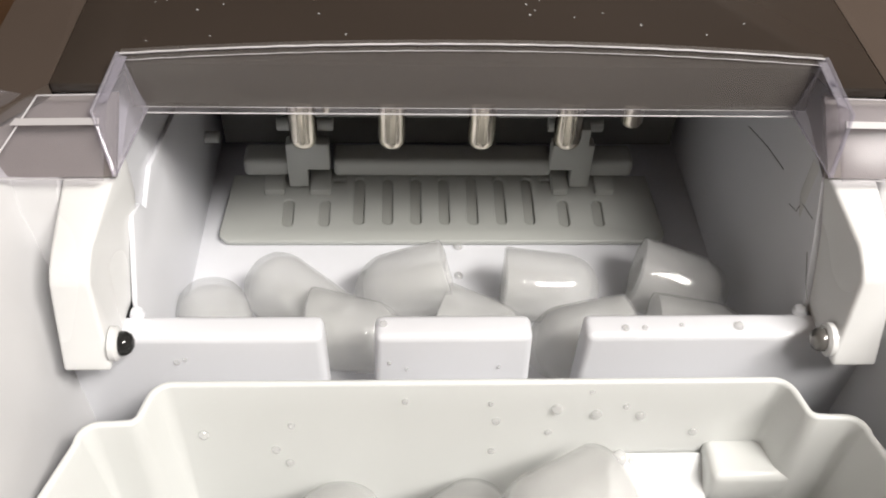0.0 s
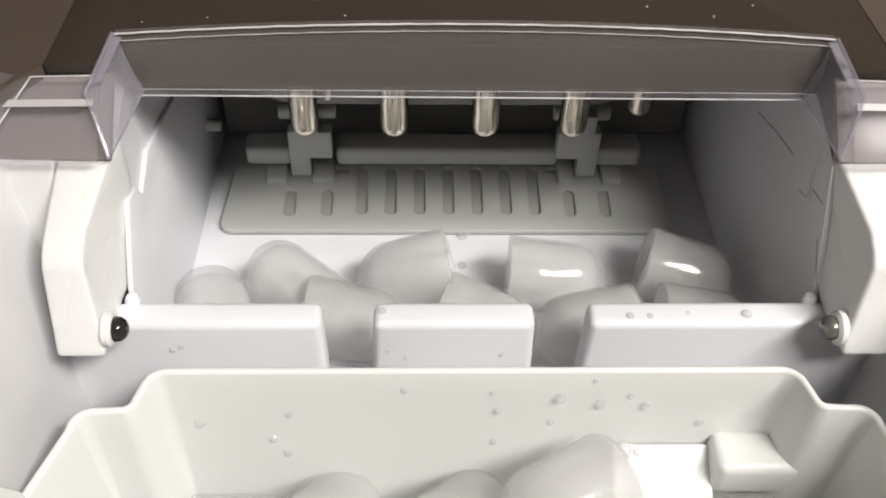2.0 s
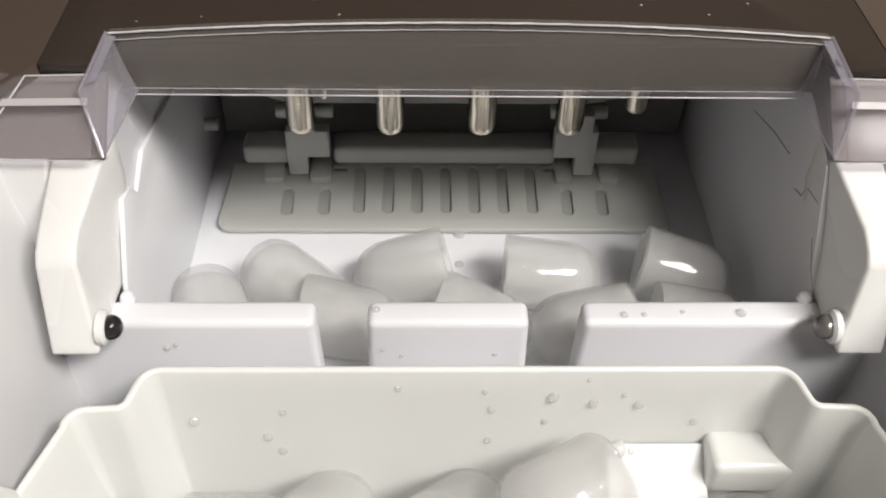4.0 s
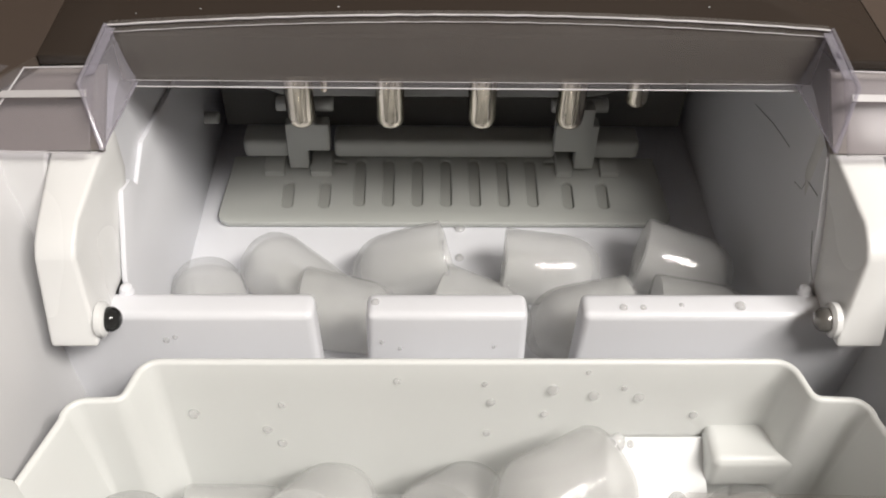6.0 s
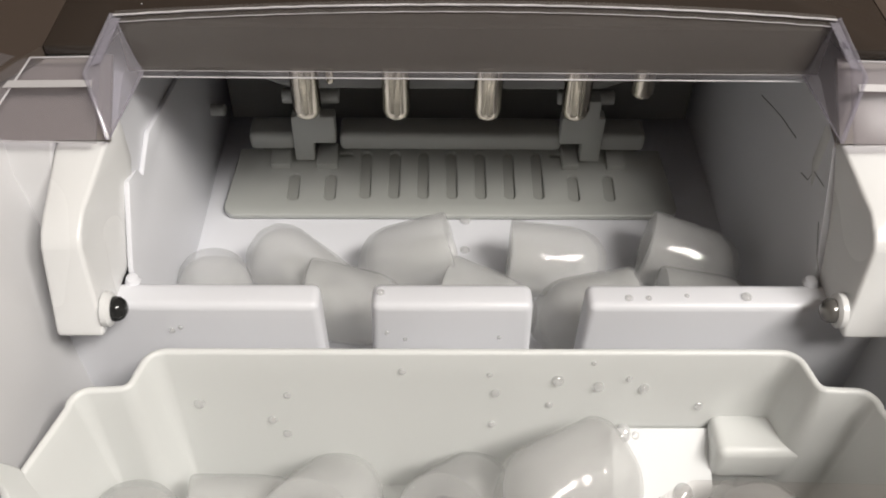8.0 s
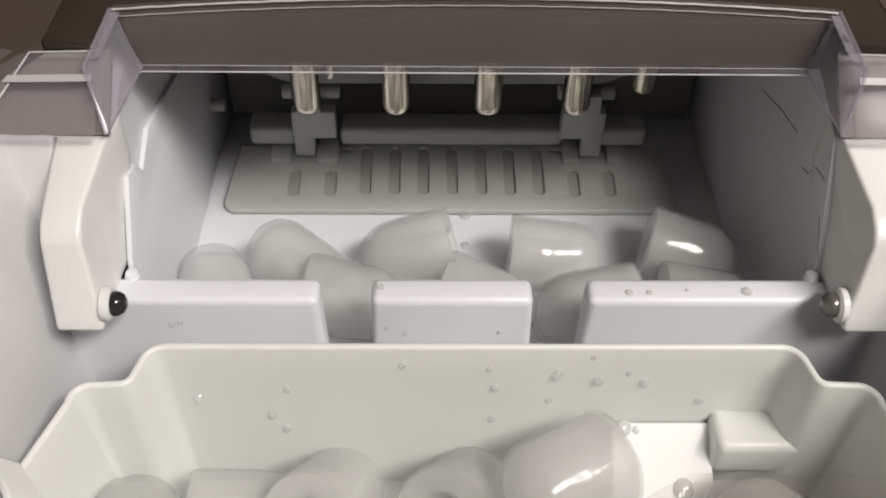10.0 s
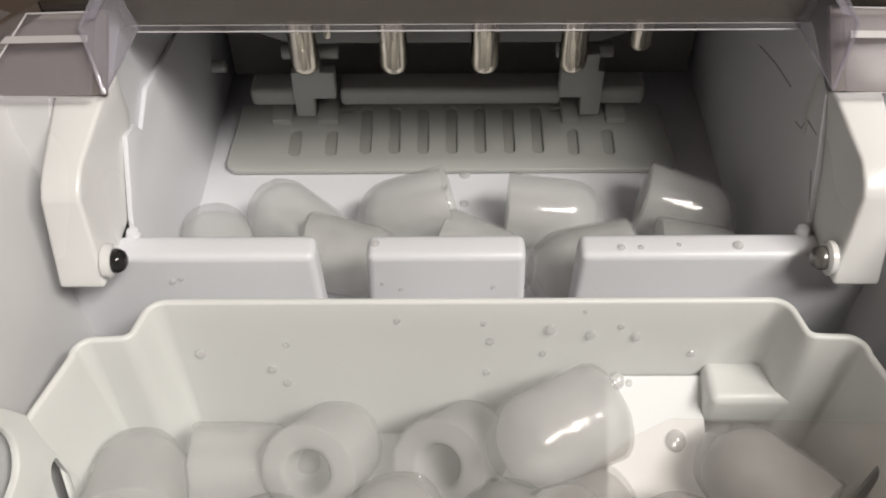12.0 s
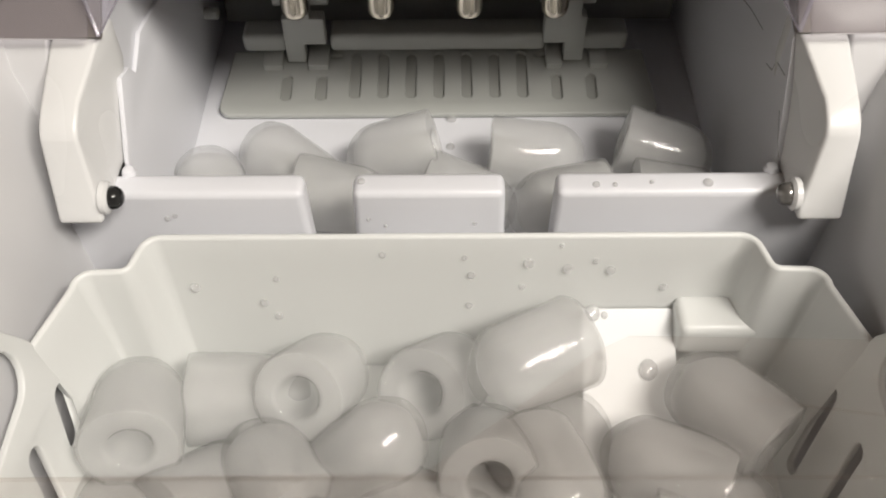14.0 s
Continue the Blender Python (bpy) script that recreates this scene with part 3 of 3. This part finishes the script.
def rim_half():
    """Stations along the right half: back wall, step forward at the corner, side. Rim and floor points."""
    plan = [(0.0872 * i / 8, -0.0115) for i in range(8)]
    plan += arc(0.0868, -0.0163, 0.0048, 90, 16, 8)
    plan += arc(0.0972, -0.0201, 0.0044, 196, 272, 8)
    plan += [(0.1006, -0.0247)] + arc(0.1042, -0.0288, 0.0040, 87, -15, 8)
    x0, y0 = plan[-1]
    plan += [(x0 + (0.1146 - x0) * k / 4, y0 + (-0.0507 - y0) * k / 4) for k in range(1, 5)]
    st = []
    for i, (x, y) in enumerate(plan):
        a, b = plan[max(0, i - 1)], plan[min(len(plan) - 1, i + 1)]
        t = Vector((b[0] - a[0], b[1] - a[1], 0)).normalized()
        if i == 0:
            t = Vector((1, 0, 0))
        draft = 0.0036 if i < len(plan) - 4 else ease(0.0036, 0.0092, (i - len(plan) + 5) / 4)
        low = Vector((x, y, BZ)) + Vector((t.y, -t.x, 0)) * draft
        st.append((Vector((x, y, -0.0045)), low))
    return st


right = rim_half()
mirror = [(Vector((-a.x, a.y, a.z)), Vector((-b.x, b.y, b.z))) for a, b in right[1:]]
stations = mirror[::-1] + right
THICK = 0.0023
bm = bmesh.new()
loops = []
for i, (top_p, low_p) in enumerate(stations):
    a, b = stations[max(0, i - 1)][0], stations[min(len(stations) - 1, i + 1)][0]
    t = Vector((b.x - a.x, b.y - a.y, 0)).normalized()
    out = Vector((-t.y, t.x, 0))
    section = [low_p.lerp(top_p, k / 6) for k in range(6)]
    c = top_p + out * (THICK / 2)
    for k in range(7):
        ang = math.pi * (1 - k / 6)
        section.append(c + out * math.cos(ang) * THICK / 2 + Vector((0, 0, 1)) * (math.sin(ang) * THICK / 2 - THICK / 2))
    section += [low_p.lerp(top_p, k) + out * THICK for k in (0.6, 0.0)]
    loops.append([bm.verts.new(p) for p in section])
for a, b in zip(loops, loops[1:]):
    for j in range(len(a) - 1):
        bm.faces.new((a[j], b[j], b[j + 1], a[j + 1]))
bm.faces.new(loops[0])
bm.faces.new(loops[-1][::-1])
in_basket("back_wall", bm, "pale grey back wall with a raised middle, dotted with droplets")

tilt = math.degrees(math.atan2(0.0095, 0.0645))
for s in (-1, 1):
    # flat side with openings; u runs forward, v up along the leaning side
    side = [(0.0500, -0.001), (0.0500, 0.0680), (0.0523, 0.0735), (0.0555, 0.0805), (0.0605, 0.0885), (0.0710, 0.0960), (0.1500, 0.0960), (0.1500, -0.001)]
    slits = ((0.0570, 0.0405, 0.0105, 28), (0.0785, 0.0405, 0.0130, 20), (0.0980, 0.0405, 0.0140, 16)) if s < 0 else ((0.0555, 0.0260, 0.0190, 12), (0.0755, 0.0310, 0.0180, 12), (0.0960, 0.0330, 0.0170, 12))
    holes = [stadium(0.0775, 0.0715, 0.0210, 0.0097)] + [stadium(u, v, 0.0042 if s < 0 else 0.0031, half_long, lean) for u, v, half_long, lean in slits]
    m = Matrix.Translation((s * (0.1050 + THICK / 2), 0, BZ)) @ Matrix.Rotation(radians(s * tilt), 4, "Y") @ Matrix(((0, 0, 1, 0), (-1, 0, 0, 0), (0, 1, 0, 0), (0, 0, 0, 1)))
    in_basket("side_wall", plate(side, holes, THICK, m, 0.0006), "pale grey perforated side wall")
in_basket("front_wall", box(-0.1140, 0.1140, -0.1525, -0.1502, BZ - 0.001, 0.010, 0.0008), "")
foot = [(q.x, q.y + 0.0010) for _, q in stations] + [(0.1050, -0.1500), (-0.1050, -0.1500)]
in_basket("base", prism(foot, 0.0022, Matrix.Translation((0, 0, BZ - 0.0021))), "", None, BASKET)

# ledge in the back corner and the glossy white chute beside it
ledge = [(-0.0115, -0.0325), (-0.0264, -0.0325), (-0.0258, -0.0480), (-0.0115, -0.0480)]
in_basket("corner_ledge", prism(ledge, 0.0262, Matrix.Translation((0.0722, 0, 0)) @ YZ, 0.0030, 4), "")
chute = [(0.0430, -0.0148, -0.0370), (0.0722, -0.0148, -0.0370), (0.0750, -0.0560, BZ + 0.0012), (0.0430, -0.0560, BZ + 0.0012)]
in_basket("chute", slab(chute, (0, 1, -1), 0.001), "glossy white sloping inlay", None, INLAY)


# ---- ice ----
def ice_mesh(seed, core=False):
    """A hollow bullet of ice; the core is the cloudy body inside the clear shell."""
    r, length, bore, deep, base = 0.0136, 0.0345, 0.0056, 0.022, 0.0
    if core:
        r, length, bore, deep, base = 0.0128, 0.0314, 0.0059, 0.0224, 0.0005
    prof = [(0.0, deep), (bore * 0.55, deep - 0.001), (bore * 0.86, deep - 0.004), (bore * 0.95, 0.010), (bore, 0.004), (bore * 1.04, base + 0.0008), (bore * 1.15, base + 0.0001)]
    prof += [(r * 0.6, base - 0.0002), (r * 0.92, base), (r * 0.985, base + 0.0002), (r, base + 0.0008), (r * 0.995, 0.006), (r * 0.98, 0.012), (r * 0.955, 0.018)]
    for i in range(1, 9):
        a = (math.pi / 2) * i / 8
        prof.append((r * 0.95 * math.cos(a) if i < 8 else 0.0, 0.0205 + (length - 0.0205) * math.sin(a)))
    bm = revolved(prof, 30)
    for v in bm.verts:
        off = Vector((seed * 3.1, 0, 0))
        v.co *= 1 + 0.030 * noise.noise(v.co * 70 + off) + 0.010 * noise.noise(v.co * 190 + off)
        v.co.z += 0.0012 * noise.noise(v.co * 90 - off)
        v.co.z -= 0.01725
    name = "cloudy_core" if core else "ice_piece"
    me = bpy.data.meshes.new(name)
    bmesh.ops.recalc_face_normals(bm, faces=bm.faces)
    bm.to_mesh(me)
    bm.free()
    me.materials.append(CORE if core else SHELL)
    me.shade_smooth()
    me.set_sharp_from_angle(angle=radians(50))
    return me


ICE_MESHES = [(ice_mesh(k), ice_mesh(k, True)) for k in range(1, 6)]
count = [0]


def ice_piece(x, y, z, yaw, rise, place, size=1.0):
    """One bullet of ice: its middle, and where its domed end points."""
    outer, inner = ICE_MESHES[count[0] % 5]
    ob = new("ice_piece", outer)
    spin = count[0] * 77 % 360
    ob.matrix_world = pose(x, y, z, 0, 0, yaw) @ pose(0, 0, 0, 0, -rise, 0) @ pose(0, 0, 0, 0, 90, 0) @ pose(0, 0, 0, 0, 0, spin) @ Matrix.Scale(size, 4)
    heart = new("cloudy_core", inner)
    heart.parent = ob
    tagged(heart, "milky white core inside the clear ice")
    count[0] += 1
    if place == "back":
        tagged(ob, "frosted bullet-shaped ice piece lying in the freezing chamber", "ice", "ice in the chamber")
    else:
        tagged(ob, "frosted hollow bullet-shaped ice piece in the basket", "ice", "ice in the basket")
    return ob


ice_piece(-0.0862, 0.0399, -0.0385, 105, 20, "back")
ice_piece(-0.0616, 0.0512, -0.0360, 141, 13, "back")
ice_piece(-0.0213, 0.0559, -0.0360, -176, -13, "back")
ice_piece(0.0075, 0.0376, -0.0420, -23, -5, "back")
ice_piece(-0.0372, 0.0315, -0.0340, -10, -4, "back")
ice_piece(0.0325, 0.0550, -0.0365, -5, -2, "back")
ice_piece(0.0800, 0.0541, -0.0350, -15, -8, "back")
ice_piece(0.0385, 0.0262, -0.0320, -172, -3, "back", 1.04)
ice_piece(0.0811, 0.0294, -0.0340, -7, -4, "back")
ice_piece(-0.0943, -0.0505, -0.0385, 99, -22, "bin", 1.1)
ice_piece(-0.0640, -0.0392, -0.0510, 4, -6, "bin", 1.1)
ice_piece(-0.0416, -0.0350, -0.0470, 72, -39, "bin", 1.1)
ice_piece(-0.0015, -0.0325, -0.0505, 60, -39, "bin", 1.1)
ice_piece(0.0228, -0.0403, -0.0285, -152, 5, "bin", 1.1)
ice_piece(0.0838, -0.0470, -0.0430, 130, -2, "bin", 1.1)
ice_piece(0.0635, -0.0650, -0.0490, 155, 2, "bin", 1.1)
ice_piece(0.0107, -0.0625, -0.0450, 91, -37, "bin", 1.1)
ice_piece(-0.0230, -0.0640, -0.0400, 12, 50, "bin", 1.1)
ice_piece(-0.0528, -0.0671, -0.0475, 126, -11, "bin", 1.1)
ice_piece(0.0376, -0.0505, -0.0620, 81, 0, "bin", 1.1)
ice_piece(-0.0718, -0.0704, -0.0540, 48, -25, "bin", 1.1)
ice_piece(0.0296, -0.0742, -0.0425, -71, 18, "bin", 1.1)
ice_piece(-0.0112, -0.0795, -0.0500, 153, 0, "bin", 1.1)
ice_piece(0.0783, -0.0767, -0.0550, 9, 0, "bin", 1.1)
ice_piece(-0.0972, -0.0780, -0.0550, 155, 0, "bin", 1.1)

# ---- droplets ----
DROP = []
for flat in (0.72, 0.85):
    pr = [(0, 1.0 * flat)] + [(math.sin(a), flat * math.cos(a)) for a in (0.25, 0.5, 0.75, 1.0, 1.25, 1.5)] + [(0.96, 0.0), (0, 0.0)]
    bm = revolved(pr, 16)
    me = bpy.data.meshes.new("droplet")
    bmesh.ops.recalc_face_normals(bm, faces=bm.faces)
    bm.to_mesh(me)
    bm.free()
    me.materials.append(WATER)
    me.shade_smooth()
    DROP.append(me)


def droplet(x, y, z, r, turn, where):
    r = r * (1.12 if turn else 0.95)
    ob = new("water_droplet", DROP[1 if r > 0.0015 else 0])
    ob.matrix_world = pose(x, y, z, turn, 0, 0) @ Matrix.Diagonal((r, r * (1.15 if turn else 1.0), r, 1))
    tagged(ob, "clear round water droplet on the " + where, "water droplet", "droplets on the " + where)


for x, z, r in ((-0.0809, -0.0268, 0.0015), (-0.0546, -0.0230, 0.0010), (-0.0601, -0.0347, 0.0013), (-0.0563, -0.0415, 0.0013), (-0.0206, -0.0121, 0.0010),
                (0.0046, -0.0136, 0.0008), (0.0067, -0.0217, 0.0012), (0.0062, -0.0366, 0.0011), (0.0245, -0.0160, 0.0016), (0.0367, -0.0186, 0.0015),
                (0.0452, -0.0153, 0.0009), (0.0501, -0.0195, 0.0014), (0.0678, -0.0278, 0.0012), (0.0229, -0.0274, 0.0010), (0.0341, -0.0084, 0.0007)):
    droplet(x, -0.0115 - 0.0036 * (-0.0045 - z) / 0.0655 - 0.0001, z, r, 86, "basket wall")
for x, z, r in ((-0.0882, -0.0092, 0.0009), (-0.0855, -0.0079, 0.0007), (-0.0253, -0.0102, 0.0006), (-0.0200, -0.0132, 0.0006), (0.0079, -0.0123, 0.0006)):
    droplet(x, 0.0007, z, r, 90, "divider")
for x, y, r in ((0.0449, 0.0040, 0.0013), (0.0507, 0.0040, 0.0010), (0.0791, 0.0045, 0.0017), (0.062, 0.005, 0.0008), (-0.027, 0.006, 0.0013)):
    droplet(x, y, 0.0016, r, 0, "divider")
droplet(0.0005, 0.0735, FLOOR + 0.0001, 0.0019, 0, "chamber floor")
for x, y, r in ((0.0640, -0.0305, 0.0028), (0.0462, -0.0160, 0.0022), (0.0485, -0.0270, 0.0011), (0.0500, -0.0165, 0.0010)):
    droplet(x, y, -0.0370 + 0.772 * (y + 0.0148) + 0.0002, r, 37, "basket chute")
droplet(0.0010, 0.0893, FLOOR + 0.0004, 0.0022, 0, "chamber floor")
random.seed(7)
for i in range(26):
    droplet(random.uniform(-0.11, 0.112), random.uniform(0.062, 0.11), 0.0601, random.uniform(0.00025, 0.0005), 0, "lid panel")
